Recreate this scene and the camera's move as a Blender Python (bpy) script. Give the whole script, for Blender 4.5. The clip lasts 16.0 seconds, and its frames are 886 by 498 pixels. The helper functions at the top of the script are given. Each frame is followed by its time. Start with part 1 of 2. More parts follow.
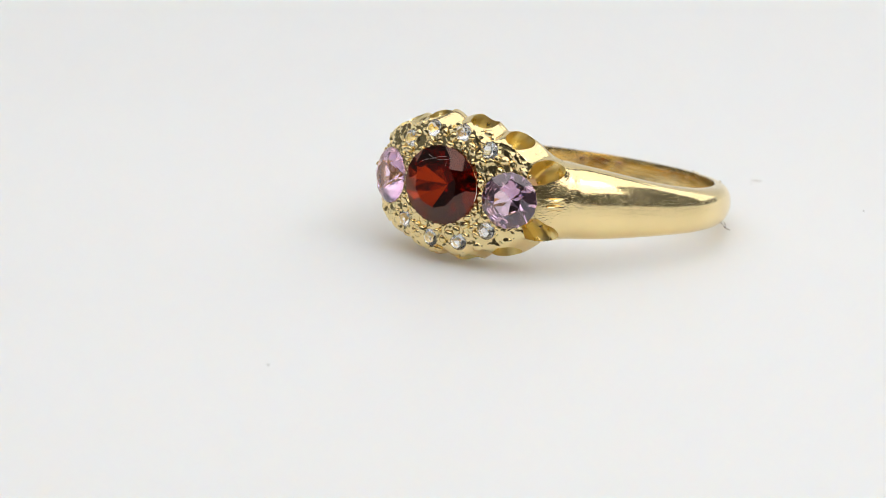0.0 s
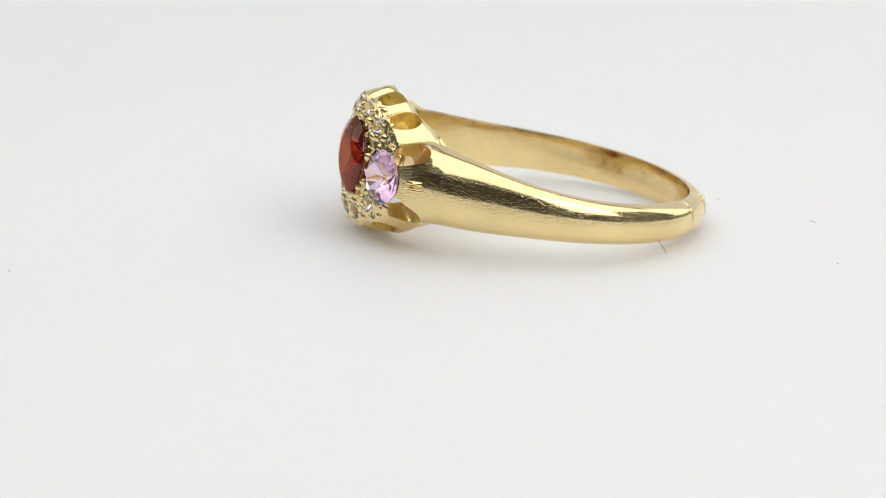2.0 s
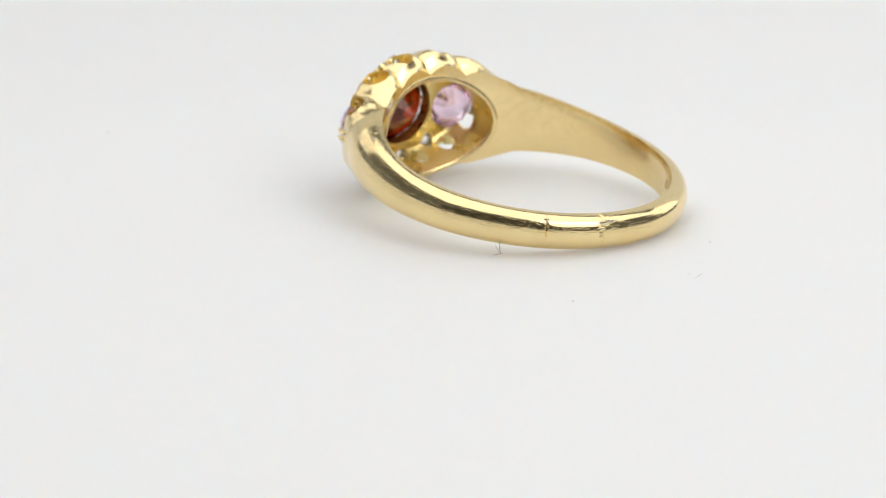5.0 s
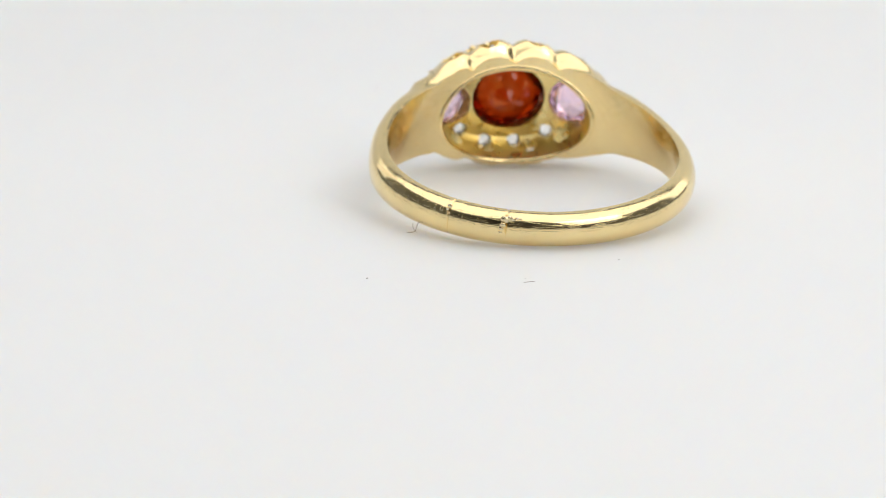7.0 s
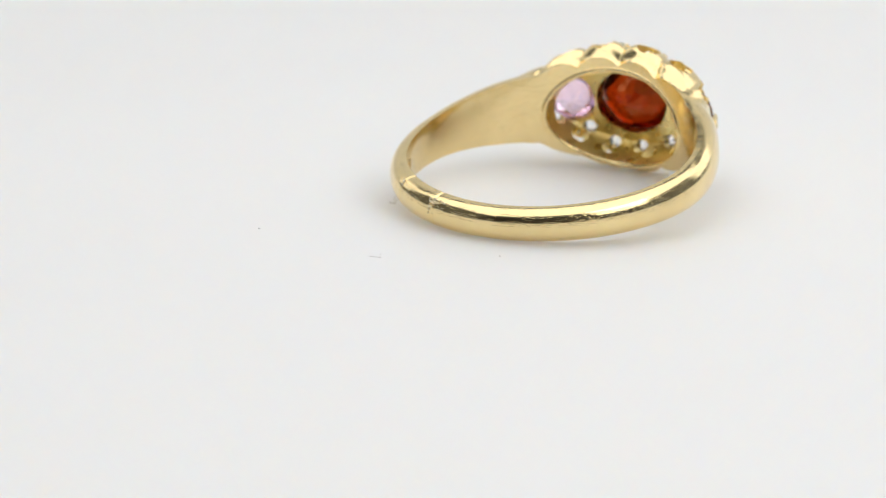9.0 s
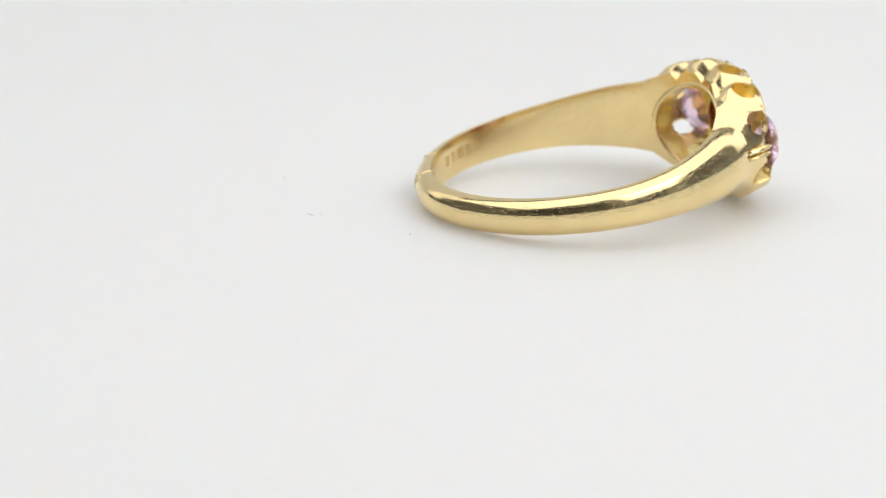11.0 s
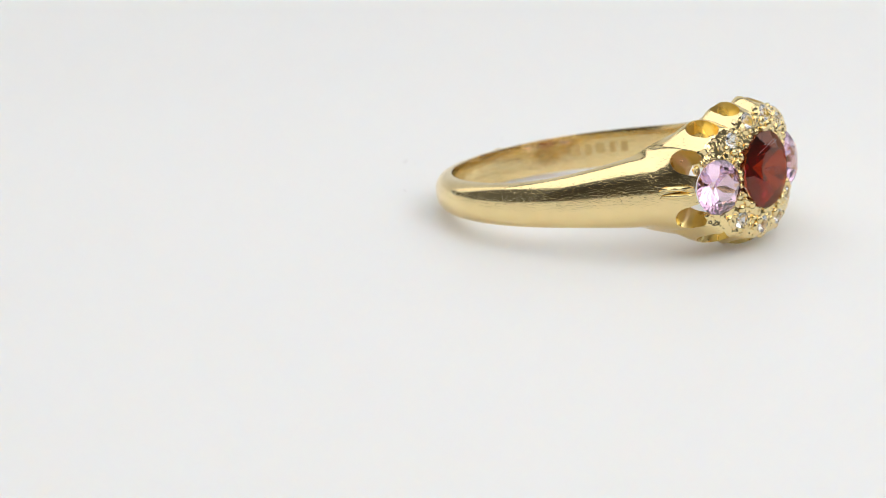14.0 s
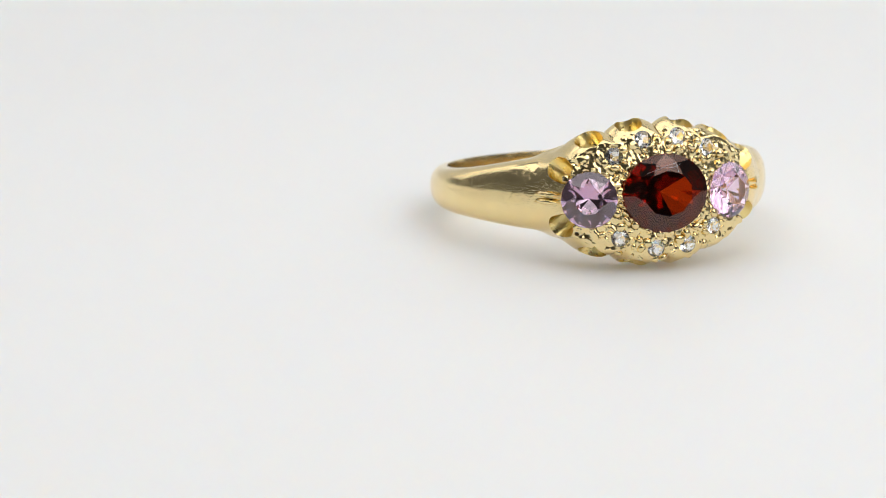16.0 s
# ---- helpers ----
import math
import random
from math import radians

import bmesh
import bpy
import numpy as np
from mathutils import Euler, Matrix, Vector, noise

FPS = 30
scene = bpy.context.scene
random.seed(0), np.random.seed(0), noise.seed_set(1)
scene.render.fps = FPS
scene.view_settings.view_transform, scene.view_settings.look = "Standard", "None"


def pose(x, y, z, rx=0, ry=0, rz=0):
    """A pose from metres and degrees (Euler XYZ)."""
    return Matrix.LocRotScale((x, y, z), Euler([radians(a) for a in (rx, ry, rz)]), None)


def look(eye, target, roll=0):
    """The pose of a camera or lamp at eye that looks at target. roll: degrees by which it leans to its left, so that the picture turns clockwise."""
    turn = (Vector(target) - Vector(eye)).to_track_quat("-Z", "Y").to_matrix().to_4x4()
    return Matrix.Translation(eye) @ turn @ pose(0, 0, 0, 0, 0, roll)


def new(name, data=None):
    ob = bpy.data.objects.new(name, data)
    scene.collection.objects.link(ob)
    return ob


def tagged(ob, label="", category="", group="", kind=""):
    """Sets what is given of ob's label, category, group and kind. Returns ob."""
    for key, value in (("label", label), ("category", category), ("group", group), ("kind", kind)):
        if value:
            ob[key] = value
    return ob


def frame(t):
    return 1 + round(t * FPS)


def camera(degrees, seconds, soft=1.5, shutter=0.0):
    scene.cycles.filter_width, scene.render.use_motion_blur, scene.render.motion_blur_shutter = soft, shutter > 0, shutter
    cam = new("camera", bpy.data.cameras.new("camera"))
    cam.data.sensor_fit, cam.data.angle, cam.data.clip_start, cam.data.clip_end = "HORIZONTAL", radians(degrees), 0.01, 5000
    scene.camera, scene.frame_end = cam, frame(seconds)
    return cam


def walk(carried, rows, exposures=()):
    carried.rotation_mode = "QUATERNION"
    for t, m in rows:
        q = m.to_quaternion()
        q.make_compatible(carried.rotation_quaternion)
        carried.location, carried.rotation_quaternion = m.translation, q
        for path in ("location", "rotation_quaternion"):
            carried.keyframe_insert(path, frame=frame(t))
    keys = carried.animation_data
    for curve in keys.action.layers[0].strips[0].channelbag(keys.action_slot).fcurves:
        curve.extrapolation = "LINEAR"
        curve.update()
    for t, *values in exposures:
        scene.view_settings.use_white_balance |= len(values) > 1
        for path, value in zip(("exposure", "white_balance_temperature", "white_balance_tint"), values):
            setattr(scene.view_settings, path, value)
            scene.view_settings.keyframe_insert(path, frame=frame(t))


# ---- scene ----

# Lengths of the ring are in its own millimetres; MM turns them into metres.
MM = 0.00095
RATE = -18.89            # the turntable's turn in degrees a second
AXIS_X, AXIS_Y = 7.89, 205.0   # from the camera to the turntable's axis
EYE_Z = 55.66
PITCH = 15.886

eye = Vector((-AXIS_X * MM, -AXIS_Y * MM, EYE_Z * MM))
ahead = Vector((0, math.cos(radians(PITCH)), -math.sin(radians(PITCH))))
cam = camera(16.0, 16.0, soft=0.75)
cam.data.dof.use_dof = True
cam.data.dof.focus_distance = 0.189
cam.data.dof.aperture_fstop = 66.0
cam_pose = look(eye, eye + ahead, 0.958)
walk(cam, [(0.0, cam_pose), (16.0, cam_pose)])

# ---------------------------------------------------------------- light
world = bpy.data.worlds.new("studio")
scene.world = world
world.use_nodes = True
world.node_tree.nodes["Background"].inputs["Color"].default_value = (0.95, 0.97, 1.0, 1)
world.node_tree.nodes["Background"].inputs["Strength"].default_value = 0.11


def softbox(name, size_x, size_y, watts, at, target, colour):
    data = bpy.data.lights.new(name, "AREA")
    data.shape, data.size, data.size_y = "RECTANGLE", size_x, size_y
    data.energy, data.color = watts, colour
    ob = new(name, data)
    ob.matrix_world = look(at, target)
    return ob


softbox("overhead_softbox", 1.20, 0.82, 4.45, (0.05, -0.03, 0.53), (0.05, -0.029, 0), (0.992, 0.996, 0.99))
softbox("front_softbox", 0.46, 0.42, 1.25, (0.40, -0.40, 0.44), (0, 0, 0), (1.0, 0.99, 0.975))
# Two added side fills, no seen source: they lighten the shadows under the ring.
softbox("left_fill", 0.40, 0.40, 0.5, (-0.46, 0.46, 0.30), (0, 0, 0), (1.0, 0.988, 0.975))
softbox("right_fill", 0.40, 0.40, 0.75, (0.54, 0.40, 0.28), (0, 0, 0), (0.96, 0.985, 1.0))


# ---------------------------------------------------------------- materials
def material(name):
    m = bpy.data.materials.new(name)
    m.use_nodes = True
    nt = m.node_tree
    return m, nt, nt.nodes["Principled BSDF"]


def node(nt, kind, **inputs):
    n = nt.nodes.new(kind)
    for k, v in inputs.items():
        n.inputs[k.replace("_", " ")].default_value = v
    return n


def gold(name, colour, rough, scratch, grain, grain_size):
    """Yellow gold: fine polishing scratches, a soft grain, roughness that varies."""
    m, nt, b = material(name)
    b.inputs["Metallic"].default_value = 1.0
    co = nt.nodes.new("ShaderNodeTexCoord")
    big = node(nt, "ShaderNodeTexNoise", Scale=450.0, Detail=3.0)
    fine = node(nt, "ShaderNodeTexNoise", Scale=grain_size, Detail=4.0)
    hatch = []
    for turned in ((0.5, 0.2, 0.0), (-0.6, 0.5, 1.2), (1.3, -0.3, 2.2)):
        stretch = nt.nodes.new("ShaderNodeMapping")
        stretch.inputs["Scale"].default_value = (0.25, 2.5, 5.0)
        stretch.inputs["Rotation"].default_value = turned
        strokes = node(nt, "ShaderNodeTexNoise", Scale=2000.0, Detail=0.0)
        nt.links.new(co.outputs["Object"], stretch.inputs["Vector"])
        nt.links.new(stretch.outputs["Vector"], strokes.inputs["Vector"])
        hatch.append(strokes)
    pair = nt.nodes.new("ShaderNodeMath")
    pair.operation = "MAXIMUM"
    lines = nt.nodes.new("ShaderNodeMath")
    lines.operation = "MAXIMUM"
    nt.links.new(hatch[0].outputs["Fac"], pair.inputs[0])
    nt.links.new(hatch[1].outputs["Fac"], pair.inputs[1])
    nt.links.new(pair.outputs["Value"], lines.inputs[0])
    nt.links.new(hatch[2].outputs["Fac"], lines.inputs[1])
    for n in (big, fine):
        nt.links.new(co.outputs["Object"], n.inputs["Vector"])
    ramp = nt.nodes.new("ShaderNodeValToRGB")
    ramp.color_ramp.elements[0].position, ramp.color_ramp.elements[1].position = 0.35, 0.7
    ramp.color_ramp.elements[0].color = (*[c * 0.93 for c in colour], 1)
    ramp.color_ramp.elements[1].color = (*colour, 1)
    nt.links.new(big.outputs["Fac"], ramp.inputs["Fac"])
    nt.links.new(ramp.outputs["Color"], b.inputs["Base Color"])
    rr = nt.nodes.new("ShaderNodeMapRange")
    rr.inputs["From Min"].default_value, rr.inputs["From Max"].default_value = 0.3, 0.75
    rr.inputs["To Min"].default_value, rr.inputs["To Max"].default_value = rough * 0.7, rough * 1.5
    nt.links.new(fine.outputs["Fac"], rr.inputs["Value"])
    nt.links.new(rr.outputs["Result"], b.inputs["Roughness"])
    b1 = node(nt, "ShaderNodeBump", Strength=scratch, Distance=0.00004)
    b2 = node(nt, "ShaderNodeBump", Strength=grain, Distance=0.00008)
    pick = nt.nodes.new("ShaderNodeMapRange")
    pick.inputs["From Min"].default_value, pick.inputs["From Max"].default_value = 0.65, 0.69
    nt.links.new(lines.outputs["Value"], pick.inputs["Value"])
    nt.links.new(pick.outputs["Result"], b1.inputs["Height"])
    nt.links.new(fine.outputs["Fac"], b2.inputs["Height"])
    nt.links.new(b1.outputs["Normal"], b2.inputs["Normal"])
    nt.links.new(b2.outputs["Normal"], b.inputs["Normal"])
    return m


def gem(name, colour, ior):
    """Cut stone: glass that takes its colour at each facet, with a faint clear gloss."""
    m, nt, b = material(name)
    out = nt.nodes["Material Output"]
    glass = node(nt, "ShaderNodeBsdfGlass", Roughness=0.0, IOR=ior)
    glass.inputs["Color"].default_value = (*colour, 1)
    gloss = node(nt, "ShaderNodeBsdfAnisotropic", Roughness=0.03)
    gloss.inputs["Color"].default_value = (0.9, 0.9, 0.9, 1)
    both = nt.nodes.new("ShaderNodeMixShader")
    both.inputs["Fac"].default_value = 0.05
    nt.links.new(glass.outputs["BSDF"], both.inputs[1])
    nt.links.new(gloss.outputs["BSDF"], both.inputs[2])
    nt.links.new(both.outputs["Shader"], out.inputs["Surface"])
    nt.nodes.remove(b)
    return m


GOLD = gold("polished_yellow_gold", (0.945, 0.752, 0.39), 0.125, 0.20, 0.10, 1500.0)
GOLD_CUT = gold("cut_yellow_gold", (0.95, 0.765, 0.40), 0.17, 0.06, 0.2, 2600.0)
# Rough cast gold, its colour brightened to stand in for light inside recesses.
GOLD_CAST_LIT = gold("brightened_cast_gold", (0.97, 0.78, 0.34), 0.30, 0.10, 0.95, 1300.0)
SOLDER = gold("pale_solder", (0.86, 0.72, 0.45), 0.22, 0.4, 0.6, 2600.0)
GARNET = gem("red_garnet", (0.60, 0.165, 0.034), 1.74)
PINK = gem("pink_sapphire", (0.99, 0.875, 0.962), 1.76)
CLEAR = gem("clear_diamond", (1.0, 0.995, 0.99), 1.62)


def matte_white(name, colour, translucent=0.0):
    m, nt, b = material(name)
    co = nt.nodes.new("ShaderNodeTexCoord")
    big = node(nt, "ShaderNodeTexNoise", Scale=9.0, Detail=4.0)
    fine = node(nt, "ShaderNodeTexNoise", Scale=900.0, Detail=3.0)
    for n in (big, fine):
        nt.links.new(co.outputs["Object"], n.inputs["Vector"])
    ramp = nt.nodes.new("ShaderNodeValToRGB")
    ramp.color_ramp.elements[0].position, ramp.color_ramp.elements[1].position = 0.3, 0.7
    ramp.color_ramp.elements[0].color = (*[c * 0.985 for c in colour], 1)
    ramp.color_ramp.elements[1].color = (*colour, 1)
    nt.links.new(big.outputs["Fac"], ramp.inputs["Fac"])
    nt.links.new(ramp.outputs["Color"], b.inputs["Base Color"])
    b.inputs["Roughness"].default_value = 0.42
    b.inputs["Specular IOR Level"].default_value = 0.35
    b.inputs["Subsurface Weight"].default_value = translucent
    b.inputs["Subsurface Radius"].default_value = (1.0, 0.88, 0.75)
    b.inputs["Subsurface Scale"].default_value = 0.007
    bump = node(nt, "ShaderNodeBump", Strength=0.06, Distance=0.00005)
    nt.links.new(fine.outputs["Fac"], bump.inputs["Height"])
    nt.links.new(bump.outputs["Normal"], b.inputs["Normal"])
    return m


WHITE = matte_white("matte_white_acrylic", (0.81, 0.81, 0.808), 1.0)
PAPER = matte_white("white_paper", (0.80, 0.80, 0.79))


def plain(name, colour, rough):
    m, nt, b = material(name)
    b.inputs["Base Color"].default_value = (*colour, 1)
    b.inputs["Roughness"].default_value = rough
    return m


DIM = matte_white("dark_grey_panel", (0.075, 0.066, 0.058))
FIBRE = plain("dark_fibre", (0.30, 0.25, 0.22), 0.7)
PALE = plain("pale_fibre", (0.45, 0.43, 0.42), 0.6)
DUST = plain("grey_dust", (0.42, 0.39, 0.37), 0.9)
MARK = gold("stamped_gold", (0.80, 0.60, 0.27), 0.35, 0.3, 0.6, 2600.0)


# ---------------------------------------------------------------- mesh helpers
def sharpen(bm, degrees):
    bm.normal_update()
    for f in bm.faces:
        f.smooth = True
    for e in bm.edges:
        e.smooth = len(e.link_faces) == 2 and e.calc_face_angle(0.0) < radians(degrees)


def part(name, bm, mat, parent, label="", sharp=35.0, smooth=False, scale=MM, inside=None):
    """Links a bmesh, in the ring's millimetres, as one mesh under a thing."""
    if not inside:
        bmesh.ops.recalc_face_normals(bm, faces=bm.faces[:])
    if sharp:
        sharpen(bm, sharp)
    elif smooth:
        for f in bm.faces:
            f.smooth = True
    bmesh.ops.scale(bm, vec=(scale,) * 3, verts=bm.verts[:])
    me = bpy.data.meshes.new(name)
    bm.to_mesh(me)
    bm.free()
    me.materials.append(mat)
    for more in inside or ():
        me.materials.append(more)
    ob = new(name, me)
    ob.parent = parent
    if label:
        tagged(ob, label)
    return ob


def loft(rings, closed=True, caps=True):
    """Quads between rings of equal length."""
    bm = bmesh.new()
    rows = [[bm.verts.new(p) for p in ring] for ring in rings]
    n = len(rows[0])
    for a, b in zip(rows, rows[1:]):
        for i in range(n if closed else n - 1):
            j = (i + 1) % n
            bm.faces.new((a[i], a[j], b[j], b[i]))
    if caps:
        bm.faces.new(rows[0])
        bm.faces.new(rows[-1])
    bmesh.ops.recalc_face_normals(bm, faces=bm.faces[:])
    return bm


def minus(bm, *cutters):
    """bm less each cutter, by exact booleans on throwaway objects."""
    obs = []
    for k in (bm, *cutters):
        me = bpy.data.meshes.new("throwaway")
        bmesh.ops.recalc_face_normals(k, faces=k.faces[:])
        for f in k.faces:
            if k is not bm:
                f.material_index = 1
        k.to_mesh(me)
        obs.append(new("throwaway", me))
    for c in obs[1:]:
        mod = obs[0].modifiers.new("cut", "BOOLEAN")
        mod.operation, mod.solver, mod.object = "DIFFERENCE", "EXACT", c
    got = obs[0].evaluated_get(bpy.context.evaluated_depsgraph_get()).to_mesh()
    out = bmesh.new()
    out.from_mesh(got)
    for o in obs:
        me = o.data
        bpy.data.objects.remove(o)
        bpy.data.meshes.remove(me)
    return out


def merged(parts):
    out = bmesh.new()
    for b in parts:
        me = bpy.data.meshes.new("throwaway")
        b.to_mesh(me)
        out.from_mesh(me)
        bpy.data.meshes.remove(me)
        b.free()
    return out


def mix(a, b, t):
    return a + (b - a) * t


def along(table, x):
    """Smooth value between the rows (x, value) of a short table."""
    for (x0, y0), (x1, y1) in zip(table, table[1:]):
        if x <= x1:
            t = max(0.0, min(1.0, (x - x0) / (x1 - x0)))
            return mix(y0, y1, t)
    return table[-1][1]


def eased(table, x, width):
    return sum(along(table, x + width * k / 4) for k in range(-4, 5)) / 9


# ---------------------------------------------------------------- setting
def turn(t):
    return pose(0, 0, 0, 0, 0, RATE * t)


def turntable():
    root = tagged(new("turntable"), "round white matte turntable, turning slowly under the ring", "turntable")
    n = 128
    profile = [(0.0, -18), (126, -18), (131, -17), (133, -14), (133, -3.5), (132.2, -1.2), (130, 0), (0.0, 0)]
    rings = [[(max(r, 0.01) * math.cos(2 * math.pi * i / n), max(r, 0.01) * math.sin(2 * math.pi * i / n), z) for i in range(n)] for r, z in profile]
    part("top", loft(rings), WHITE, root, "smooth matte white disc", sharp=30)
    base = [(95, -26), (98, -24), (98, -18.3)]
    rings = [[(r * math.cos(2 * math.pi * i / n), r * math.sin(2 * math.pi * i / n), z) for i in range(n)] for r, z in base]
    part("base", loft(rings), WHITE, root, "white plastic base", sharp=30)
    return root


def backdrop():
    """White paper that lies under the turntable and sweeps up behind it."""
    line = [(-340, -26.5), (330, -26.5)]
    line += [(330 + 170 * math.sin(a), -26.5 + 170 * (1 - math.cos(a))) for a in [k * math.pi / 24 for k in range(1, 13)]]
    line += [(500, 520)]
    rings = []
    for x in (-520, 520):
        under = [(x, y + (1.2 if i > 1 else 0), z - 1.2) for i, (y, z) in enumerate(line)]
        rings.append([(x, y, z) for y, z in line] + under[::-1])
    ob = part("backdrop", loft(rings), PAPER, None, sharp=40)
    return tagged(ob, "white paper sweep rising behind the turntable", "backdrop", kind="structure")


def dark_panel():
    """An unseen dim panel behind the camera, added for the gold's dark reflections."""
    bm = bmesh.new()
    bmesh.ops.create_cube(bm, size=1.0, matrix=Matrix.LocRotScale((0, -1000, 200), None, (2600, 60, 1100)))
    ob = part("panel_south", bm, DIM, None, sharp=30)
    return tagged(ob, "unseen dark grey panel behind the camera, added for dark reflections", "wall", kind="structure")


disc = turntable()
backdrop()
dark_panel()

# ---------------------------------------------------------------- the ring
R_IN = 9.80
TILT = -8.8
HEAD_X, HEAD_Z = -0.4, 0.32   # the head sits a little off the band's middle
RING_AT = pose(0.10 * MM, -2.55 * MM, 2.665 * MM, 0, 0, -38.4) @ pose(0, 0, 0, TILT)
ring = tagged(new("ring"), "yellow gold ring, dark red oval stone between two pink stones", "ring")

WIDTH = [(0, 2.25), (40, 2.4), (70, 2.6), (95, 2.95), (115, 3.6), (130, 4.4), (142, 5.0), (150, 5.0), (180, 4.6)]
THICK = [(0, 1.28), (85, 1.24), (110, 1.27), (130, 1.75), (142, 2.35), (156, 2.8)]
HEAD_A, HEAD_B = 7.15, 4.45     # half length and half width of the head
BODY_Z = 0.30                   # the height of the head's outline over the band's middle


def face_y(x, z):
    return -12.95 + 0.041 * x * x + 0.026 * z * z


def smooth(lo, hi, x):
    t = max(0.0, min(1.0, (x - lo) / (hi - lo)))
    return t * t * (3 - 2 * t)


def head_at(phi, s):
    """A point of the head's flank: phi round the oval, s from the finger's side (0) to the face (1)."""
    x, z = HEAD_A * math.cos(phi), HEAD_B * math.sin(phi)
    y = mix(-math.sqrt((R_IN + 0.05) ** 2 - min(abs(x + HEAD_X), 7.5) ** 2), face_y(x, z) + 0.55, s)
    return (x, y, z + BODY_Z - HEAD_Z)


def head_section():
    """Outline of the head across: (share of its height, share of its half width), from the lower flank over the face."""
    flank = [(0.80 * k / 13, -1.0) for k in range(14)]
    corner = [(0.80 + 0.20 * math.sin(t), -1.0 + 0.085 * (1 - math.cos(t))) for t in (math.pi * k / 12 for k in range(1, 7))]
    face = [(1.0, -0.915 + 1.83 * k / 56) for k in range(1, 57)]
    back = [(h, -z) for h, z in (flank + corner)[::-1]]
    return flank + corner + face[:-1] + back


def body():
    """The whole ring as one closed sweep round the finger: the band swells into the shoulders and these into the head."""
    head_line = head_section()
    m = len(head_line)
    band_line = []
    for k in range(m):
        a = -math.pi / 2 + math.pi * k / (m - 1)
        band_line.append((max(0.0, math.cos(a)) ** 0.74, math.copysign(abs(math.sin(a)) ** 0.96, math.sin(a))))
    turns = {round(-128 + 1.28 * i, 4) for i in range(201)}
    turns |= {round(128 + 0.4 * i, 4) for i in range(1, 130)} | {round(-128 - 0.4 * i, 4) for i in range(1, 130)}
    for seam_at in (40.4, 19.5):
        turns |= {round(seam_at + 0.14 * i + 0.003, 4) for i in range(-14, 15)}
    rings = []
    for al in sorted(turns):
        c, s = math.cos(radians(al)), math.sin(radians(al))
        w, th = eased(WIDTH, abs(al), 14) / 2, eased(THICK, min(abs(al), 156), 14)
        h = smooth(139, 154, abs(al))
        dent = 0.0
        for seam, deep, wide in ((40.4, 0.11, 0.30), (19.5, 0.14, 0.40)):
            dent += deep * math.exp(-((al - seam) / wide) ** 2)
        zc = BODY_Z * smooth(80, 150, abs(al))
        ring_line = []
        for k in range(m):
            (hb, zb), (hh, zh) = band_line[k], head_line[k]
            a = math.pi * (k / (m - 1) - 0.5)
            here = dent * (0.30 + 0.70 * max(0.0, min(1.0, 0.55 + math.sin(a) + 0.35 * noise.noise(Vector((al, a * 3, 0))))))
            up, side = mix(hb, hh, h), mix(zb, zh, h)
            wide = w
            if abs(al) > 125:
                far = ((R_IN + mix(th, 3.0, h) * up) * s - HEAD_X) / HEAD_A
                wide = ((HEAD_B * math.sqrt(max(0.0, 1 - far * far))) ** 7 + w ** 7) ** (1 / 7)
            z = (wide - here * 0.5) * side
            tall = th
            if h > 0:
                r = 13.0
                for _ in range(5):
                    x = r * s - HEAD_X
                    r = face_y(min(abs(x), 8.0), z) / c
                tall = mix(th, r - R_IN, h)
                x = (R_IN + tall * up) * s - HEAD_X
                phi = math.atan2(abs(z) / HEAD_B, max(0.001, abs(x)) / HEAD_A)
                edge = smooth(0.80, 0.97, abs(side))
                cut = sum(max(0.0, 1 - abs(math.degrees(phi) - groove) / 11) ** 2 for groove in (38, 65, 90))
                belly = 0.085 * smooth(0.0, 0.40, up) * (1 - smooth(0.45, 1.0, up)) - 0.10 * (1 - smooth(0.0, 0.35, up)) - 0.03 * smooth(0.45, 1.0, up)
                z *= 1 - h * edge * (0.15 * cut * mix(0.9, 0.7, up) - belly * (1.0 if z > 0 else 0.75))
                inner = (1 - edge) * smooth(0.97, 1.0, up) * h * (1 - smooth(5.6, 6.4, abs(x)))
                tall += inner * (noise.noise(Vector((x * 1.7, z * 1.7, 3.0))) * 0.13 + noise.noise(Vector((x * 4.6, z * 4.6, 9.0))) * 0.12)
            r = R_IN + 0.06 * (1 - h) + (tall - 0.06 * (1 - h) - here) * up
            ring_line.append((r * s, r * c, z + zc))
        lo, hi = ring_line[0], ring_line[-1]
        for k in range(1, 9):
            u = 1 - k / 4.5
            r = R_IN + 0.03 * u * u * (1 - h)
            ring_line.append((r * s, r * c, mix(lo[2], hi[2], (0.99 * u + 1) / 2)))
        rings.append(ring_line)
    bm = bmesh.new()
    rows = [[bm.verts.new(p) for p in line] for line in rings]
    n = len(rows[0])
    for p, q in zip(rows, rows[1:] + rows[:1]):
        for i in range(n):
            j = (i + 1) % n
            f = bm.faces.new((p[i], p[j], q[j], q[i]))
            at = f.calc_center_median()
            f.material_index = 2 if 19 < i < m - 21 and abs(at.x - HEAD_X) < 6.1 and at.y < -10.6 else 0
    return bm


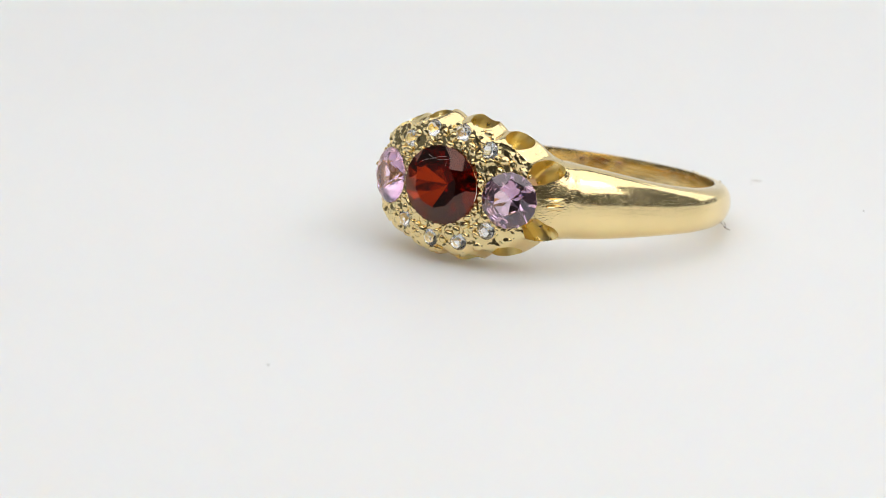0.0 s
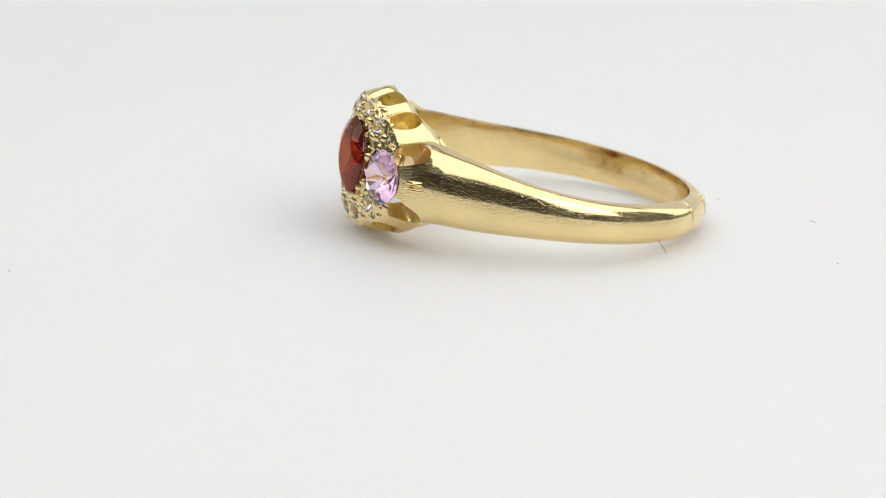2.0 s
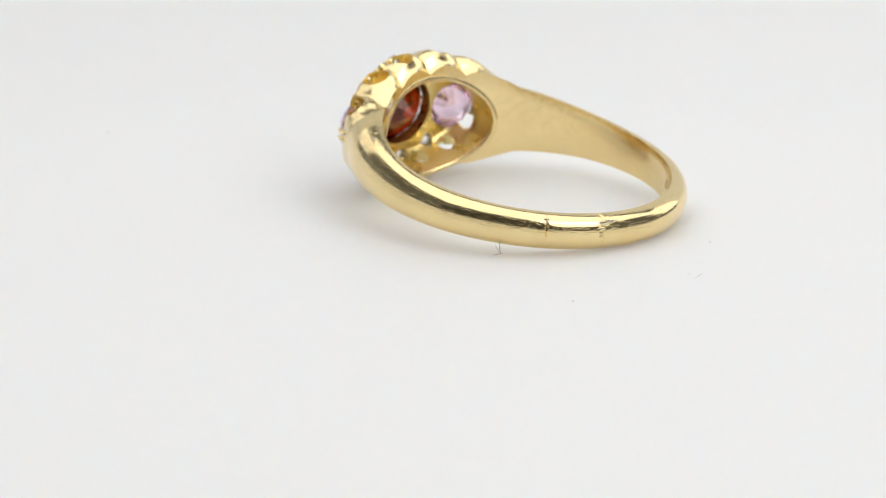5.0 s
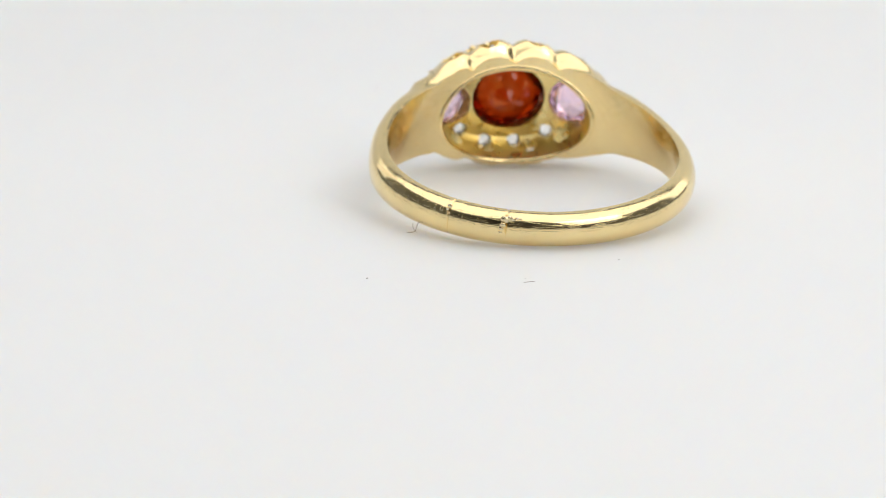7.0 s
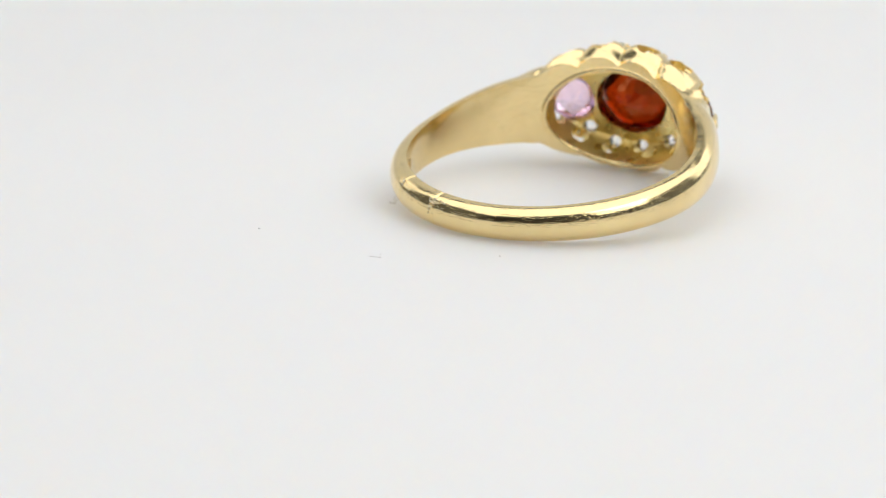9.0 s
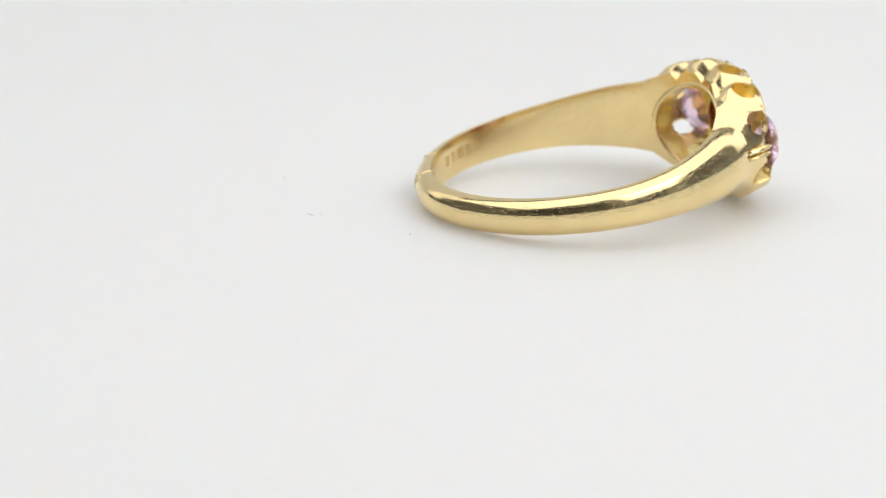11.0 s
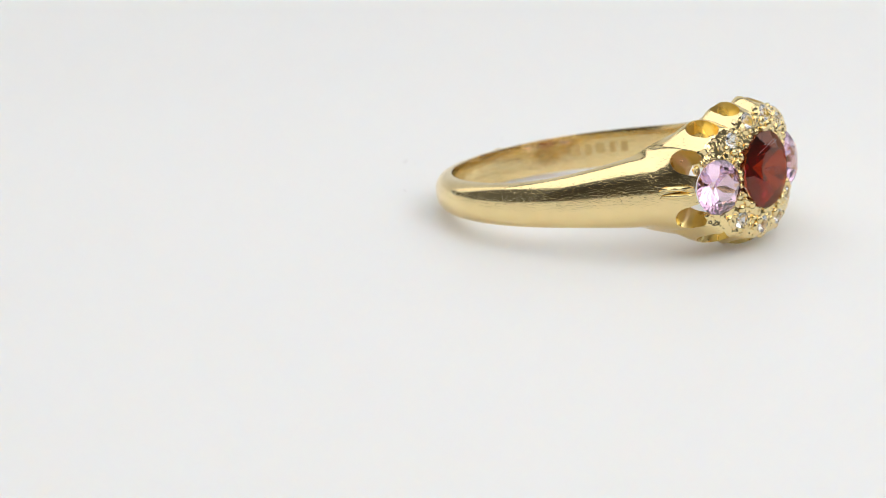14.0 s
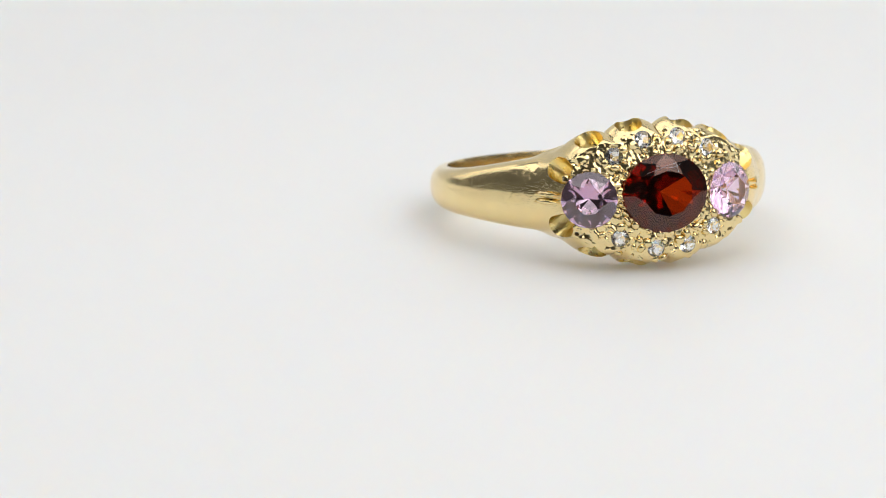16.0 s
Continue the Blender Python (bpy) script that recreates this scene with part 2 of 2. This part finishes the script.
def cavity():
    n = 96
    rings = []
    for y, a, b, zc in ((-7.0, 5.5, 3.7, -0.48), (-9.3, 5.3, 3.45, -0.48), (-9.75, 5.15, 3.35, -0.48), (-10.1, 5.2, 3.35, -0.4),
                        (-11.3, 5.6, 3.4, -0.1), (-11.95, 5.7, 3.35, 0.0), (-12.2, 5.5, 3.1, 0.0)):
        row = []
        for i in range(n):
            x, z = a * math.cos(2 * math.pi * i / n), b * math.sin(2 * math.pi * i / n) + zc
            row.append((x, y + (0.033 * x * x + 0.012 * z * z) * max(0.0, min(1.0, (-y - 10.1) / 2.1)), z))
        rings.append(row)
    return loft(rings)


def slot(phi, y0, y1, half, deep):
    """A round-ended slot along y that goes in across the flank and narrows as it goes."""
    px, _, pz = head_at(phi, 0.6)
    nx, nz = math.cos(phi) / HEAD_A, math.sin(phi) / HEAD_B
    q = math.hypot(nx, nz)
    nx, nz = nx / q, nz / q
    tx, tz = -nz, nx
    rim, m = [], 14
    for k in range(m + 1):
        a = math.pi * k / m
        rim.append((half * math.cos(a), y1 - half + half * math.sin(a)))
    for k in range(m + 1):
        a = math.pi + math.pi * k / m
        rim.append((half * math.cos(a), y0 + half + half * math.sin(a)))
    rings = []
    yc = (y0 + y1) / 2
    for d, grow in ((deep, 0.50), (deep * 0.88, 0.57), (deep * 0.75, 0.66), (deep * 0.6, 0.76), (deep * 0.45, 0.85), (deep * 0.3, 0.92),
                    (deep * 0.15, 0.97), (0.0, 1.0), (0.3, 1.03), (1.3, 1.14)):
        row = []
        for u, v in rim:
            at = Vector((px * 2 + u * 2.2, v * 2.2, pz * 2 + d * 2.4))
            k = grow * (1 + 0.16 * noise.noise(at) * min(1.0, max(0.0, 0.35 - d)))
            row.append((px + nx * d + tx * u * k, yc + (v - yc) * k, pz + nz * d + tz * u * k))
        rings.append(row)
    return loft(rings)


def slots():
    out = []
    for deg, y0, y1, half, deep in ((26, -11.75, -9.65, 0.78, -2.1), (53, -11.95, -9.9, 0.84, -1.6), (76, -12.25, -10.3, 0.80, -1.5)):
        out.append(merged([slot(radians(quad), y0, y1, half, deep) for quad in (deg, 180 - deg, 180 + deg, 360 - deg)]))
    return out


STONES = [("garnet", 0, 0.08, 2.85, 2.5)] + [("pink_stone", s * 4.80, -0.14, 1.80, 1.80) for s in (-1, 1)]
STONES += [("diamond", x, z, 0.58, 0.58) for x, z in (
    (-3.2, 2.55), (-1.3, 3.5), (1.05, 3.58), (3.1, 2.75), (-2.95, -2.65), (-0.6, -3.42), (1.6, -3.32), (3.5, -2.3))]


def face_frame(x, z):
    """A frame on the head's face at (x, z): its own z points out of the face."""
    out = Vector((0.086 * x, -1.0, 0.052 * z)).normalized()
    side = Vector((1, 0, 0))
    side = (side - out * side.dot(out)).normalized()
    up = out.cross(side)
    m = Matrix((side, up, out)).transposed().to_4x4()
    m.translation = (x, face_y(x, z), z)
    return m


def stone_holes(kind):
    out, n = [], 40
    for name, x, z, a, b in STONES:
        if name != kind:
            continue
        f = face_frame(x, z)
        deep = -1.9 if name != "diamond" else -1.5
        rows = ((0.6, 1.04), (0.10, 1.0), (-0.05, 0.965), (-0.3, 0.94), (deep, 0.93 if name != "diamond" else 0.62))
        out.append(loft([[f @ Vector((a * k * math.cos(2 * math.pi * i / n), b * k * math.sin(2 * math.pi * i / n), d)) for i in range(n)] for d, k in rows]))
    return merged(out)


def brilliant(a, b, crown, deep, table, sides=8, low=0.40, bulge=0.66):
    pts = []
    for k in range(sides):
        t = 2 * math.pi * (k + 0.5) / sides
        pts.append((a * table * math.cos(t), b * table * math.sin(t), crown))
        t = 2 * math.pi * k / sides
        pts.append((a * 0.80 * math.cos(t), b * 0.80 * math.sin(t), crown * 0.60))
        pts.append((a * low * math.cos(t), b * low * math.sin(t), -deep * bulge))
    for k in range(sides * 2):
        t = math.pi * k / sides
        pts.append((a * math.cos(t), b * math.sin(t), 0.03))
        pts.append((a * math.cos(t), b * math.sin(t), -0.03))
    pts.append((0, 0, -deep))
    bm = bmesh.new()
    for p in pts:
        bm.verts.new(p)
    bmesh.ops.convex_hull(bm, input=bm.verts[:])
    bmesh.ops.dissolve_limit(bm, angle_limit=radians(1.0), verts=bm.verts[:], edges=bm.edges[:])
    return bm


RAISE = Matrix.Translation((HEAD_X, 0, HEAD_Z))


def raised(bm):
    """Moves what was built round the band's middle to the head's own height."""
    bmesh.ops.transform(bm, matrix=RAISE, verts=bm.verts[:])
    return bm


def split(bm):
    """The head and the band, parted across the shoulders."""
    other = bm.copy()

    def in_head(f):
        at = f.calc_center_median()
        return at.y < 0 and math.degrees(math.atan2(abs(at.x), -at.y)) < 38.5

    bmesh.ops.delete(bm, geom=[f for f in bm.faces if not in_head(f)], context="FACES")
    bmesh.ops.delete(other, geom=[f for f in other.faces if in_head(f)], context="FACES")
    return bm, other


head, band = split(minus(body(), *[raised(stone_holes(k)) for k in ("garnet", "pink_stone", "diamond")], raised(cavity()), *[raised(k) for k in slots()]))
part("head", head, GOLD, ring, "fluted gold setting pierced with round-ended slots", sharp=38, inside=(GOLD_CAST_LIT, GOLD_CUT))
part("shank", band, GOLD, ring, "polished gold band, scratched, wider at the shoulders", sharp=50, inside=(GOLD_CAST_LIT, GOLD_CUT))


def lip():
    """The rounded rim of the opening on the finger's side."""
    n, m, rings = 128, 12, []
    for i in range(n + 1):
        t = 2 * math.pi * i / n
        x, z = 5.38 * math.cos(t), 3.58 * math.sin(t) - 0.47
        mid = Vector((x, -math.sqrt(R_IN ** 2 - (x + HEAD_X) ** 2) - 0.10, z))
        out = Vector((math.cos(t) / 5.38, 0, math.sin(t) / 3.42)).normalized()
        rings.append([mid + 0.20 * (out * math.cos(2 * math.pi * k / m) + Vector((0, 1, 0)) * math.sin(2 * math.pi * k / m)) for k in range(m)])
    bm = loft(rings, caps=False)
    bmesh.ops.remove_doubles(bm, verts=bm.verts[:], dist=0.001)
    return bm


part("gallery_rim", raised(lip()), GOLD, ring, "rounded polished rim under the setting", sharp=0, smooth=True)

for name, x, z, a, b in STONES:
    f = face_frame(x, z)
    f.translation += f.to_3x3() @ Vector((0, 0, {"garnet": -0.04, "pink_stone": 0.0}.get(name, -0.04)))
    if name == "garnet":
        bm, mat, lab = brilliant(a, b, 0.55, 2.15, 0.58, 10, 0.42, 0.635), GARNET, "dark red faceted oval garnet"
    elif name == "pink_stone":
        bm, mat, lab = brilliant(a, b, 0.55, 1.36, 0.50, 8, 0.34, 0.70), PINK, "pale pink round faceted stone"
    else:
        bm, mat, lab = brilliant(a, b, 0.24, 0.42, 0.50), CLEAR, "tiny clear round diamond"
    bmesh.ops.transform(bm, matrix=RAISE @ f, verts=bm.verts[:])
    part(name, bm, mat, ring, lab, sharp=0)


def nugget(seed):
    bm = bmesh.new()
    bmesh.ops.create_icosphere(bm, subdivisions=2, radius=1.0)
    for v in bm.verts:
        v.co *= 1 + 0.30 * noise.noise(v.co * 1.5 + Vector((seed * 7.1, 0, 0)))
    for f in bm.faces:
        f.smooth = seed % 4 != 1
    bmesh.ops.scale(bm, vec=(MM,) * 3, verts=bm.verts[:])
    me = bpy.data.meshes.new("bead")
    bm.to_mesh(me)
    bm.free()
    me.materials.append(GOLD_CUT)
    return me


def beads():
    """Worked grains of gold that hold the stones."""
    meshes = [nugget(k) for k in range(8)]
    rnd = random.Random(4)
    spots = []

    def clear(x, z, gap, apart):
        for _, sx, sz, a, b in STONES:
            if math.hypot((x - sx) / (a + gap), (z - sz) / (b + gap)) < 1:
                return False
        return math.hypot(x / 6.4, z / 4.2) < 1 and all(math.hypot(x - q[0], z - q[1]) > apart for q in spots)

    for name, sx, sz, a, b in STONES:
        count, off = (20, 0.09) if name == "garnet" else (13, 0.09) if name == "pink_stone" else (6, 0.14)
        for k in range(count):
            t = 2 * math.pi * (k + 0.45 * rnd.random()) / count + 0.4
            x, z = sx + (a + off) * math.cos(t), sz + (b + off) * math.sin(t)
            if clear(x, z, 0.0, 0.31):
                spots.append((x, z, rnd.uniform(0.22, 0.34), 0.8))
    for _ in range(1500):
        x, z = rnd.uniform(-7.2, 7.2), rnd.uniform(-4.5, 4.5)
        if clear(x, z, 0.12, 0.42):
            spots.append((x, z, rnd.uniform(0.24, 0.38), 0.85))
    for x, z, r, tall in spots:
        ob = new("bead", meshes[rnd.randrange(8)])
        ob.parent = ring
        f = RAISE @ face_frame(x, z)
        f.translation = (f.translation + f.to_3x3() @ Vector((0, 0, rnd.uniform(-0.10, 0.05) - 0.28 * smooth(0.78, 1.0, math.hypot(x / 6.4, z / 4.2))))) * MM
        ob.matrix_local = f @ Matrix.Rotation(rnd.uniform(0, 6.28), 4, "Z") @ Matrix.Diagonal((r, r * rnd.uniform(0.6, 1.0), r * tall * rnd.uniform(0.7, 1.1), 1))
    for side in (-1, 1):
        for dz in (-0.24, 0.22):
            ob = new("claw", meshes[2 if dz < 0 else 5])
            ob.parent = ring
            m = pose(0.6 * HEAD_X + side * 7.22, -10.1, HEAD_Z + dz, 0, 0, -side * 17)
            m.translation *= MM
            ob.matrix_local = m @ Matrix.Diagonal((0.25, 1.10, 0.20, 1))


beads()


def band_spot(al, z, r):
    """A frame on the band at the angle al from its back: x along the band, y outward."""
    m = pose(0, 0, 0, 0, 0, -al)
    m.translation = (r * math.sin(radians(al)) * MM, r * math.cos(radians(al)) * MM, z * MM)
    return m


def seam(al, lumps):
    """A soldered joint: small pale lumps in and beside the groove."""
    bm = bmesh.new()
    for da, z, size in lumps:
        k = bmesh.ops.create_icosphere(bm, subdivisions=2, radius=1.0)["verts"]
        r = R_IN + 0.16 + 1.10 * max(0.0, 1 - (z / 1.14) ** 2) ** 0.37
        for v in k:
            v.co *= 1 + 0.35 * noise.noise(v.co * 1.6 + Vector((da * 9, z * 5, 0)))
        bmesh.ops.scale(bm, vec=(size * 1.2, size * 0.55, size), verts=k)
        bmesh.ops.rotate(bm, cent=(0, 0, 0), matrix=Matrix.Rotation(-radians(al + da), 3, "Z"), verts=k)
        bmesh.ops.translate(bm, vec=(r * math.sin(radians(al + da)), r * math.cos(radians(al + da)), z), verts=k)
    return part("solder_seam", bm, SOLDER, ring, "rough pale soldered repair", sharp=0, smooth=True)


seam(19.5, [(0.4, 0.80, 0.27), (-1.0, 0.86, 0.24), (-2.2, 0.84, 0.17), (0.9, 0.50, 0.18), (1.4, 0.25, 0.13), (1.7, 0.02, 0.10), (-3.6, 0.90, 0.13), (-5.0, 0.88, 0.09)])
seam(40.4, [(0.2, 0.95, 0.16), (0.7, 0.78, 0.10), (-0.4, 0.60, 0.07)])


def hallmark(al, z, wide, high):
    bm = bmesh.new()
    bmesh.ops.create_cube(bm, size=1.0, matrix=Matrix.LocRotScale(None, None, (wide, 0.06, high)))
    bmesh.ops.bevel(bm, geom=bm.edges[:], offset=0.025, segments=2, affect="EDGES")
    m = band_spot(al, z, R_IN - 0.0)
    m.translation /= MM
    bmesh.ops.transform(bm, matrix=m, verts=bm.verts[:])
    part("hallmark", bm, MARK, ring, "worn stamped mark inside the band", sharp=30)


for al, wide in ((50, 0.55), (55, 0.42), (60, 0.6), (65, 0.4), (70, 0.5), (-40, 0.4), (-45, 0.5), (-50, 0.4)):
    hallmark(al, 0.1, wide, 0.75)


# ---------------------------------------------------------------- dust on the turntable
def fibre(points, radius, mat=FIBRE, label="fine dark lint fibre on the white turntable", group="lint on the turntable"):
    cu = bpy.data.curves.new("fibre", "CURVE")
    cu.dimensions, cu.bevel_depth, cu.bevel_resolution = "3D", radius * MM, 2
    sp = cu.splines.new("NURBS")
    sp.points.add(len(points) - 1)
    for q, (x, y, z) in zip(sp.points, points):
        q.co = (x * MM, y * MM, z * MM, 1)
    sp.use_endpoint_u, sp.order_u, sp.resolution_u = True, 4, 10
    cu.materials.append(mat)
    return tagged(new("fibre", cu), label, "fibre", group)


def speck(x, y, size):
    bm = bmesh.new()
    bmesh.ops.create_icosphere(bm, subdivisions=2, radius=1.0)
    for v in bm.verts:
        v.co *= 1 + 0.4 * noise.noise(v.co * 1.4 + Vector((x, y, 0)))
    bmesh.ops.scale(bm, vec=(size, size * 0.7, size * 0.4), verts=bm.verts[:])
    bmesh.ops.translate(bm, vec=(x, y, size * 0.3), verts=bm.verts[:])
    return tagged(part("dust_speck", bm, DUST, None, sharp=0), "tiny grey dust speck on the white turntable", "dust", "dust on the turntable")


STONE_LINT = [
    fibre([(-2.0, -13.22, 1.55), (-1.6, -13.36, 1.9), (-1.0, -13.45, 1.85), (-0.5, -13.42, 2.25), (0.2, -13.40, 2.3)], 0.008, PALE, "fine pale lint fibre clinging to the red stone", "lint on the stone"),
    fibre([(-1.2, -13.38, 2.2), (-0.7, -13.46, 2.0), (-0.1, -13.48, 1.95), (0.5, -13.42, 2.25)], 0.007, PALE, "fine pale lint fibre clinging to the red stone", "lint on the stone"),
    fibre([(0.1, -13.40, 2.35), (0.3, -13.47, 1.95), (0.25, -13.50, 1.75)], 0.007, PALE, "fine pale lint fibre clinging to the red stone", "lint on the stone"),
]
LINT = [
    fibre([(10.25, -3.45, 0.75), (10.6, -3.5, 0.35), (10.75, -3.25, 0.06), (10.95, -3.6, 0.03), (11.1, -3.8, 0.03)], 0.018),
    fibre([(10.75, -3.25, 0.05), (10.9, -3.55, 0.30), (10.65, -3.7, 0.55)], 0.014),
    fibre([(13.7, 9.55, 0.02), (13.9, 9.30, 0.05), (14.2, 9.35, 0.03), (14.35, 9.2, 0.02)], 0.014),
    speck(20.62, 1.72, 0.075), speck(6.06, 10.04, 0.07), speck(-17.74, -34.18, 0.08), speck(13.6, 8.7, 0.045),
]


def motions():
    rows = [k * 0.25 for k in range(65)]
    walk(disc, [(t, turn(t)) for t in rows])
    walk(ring, [(t, turn(t) @ RING_AT) for t in rows])
    for bit in LINT:
        walk(bit, [(t, turn(t)) for t in rows])
    for bit in STONE_LINT:
        walk(bit, [(t, turn(t) @ RING_AT) for t in rows])


motions()
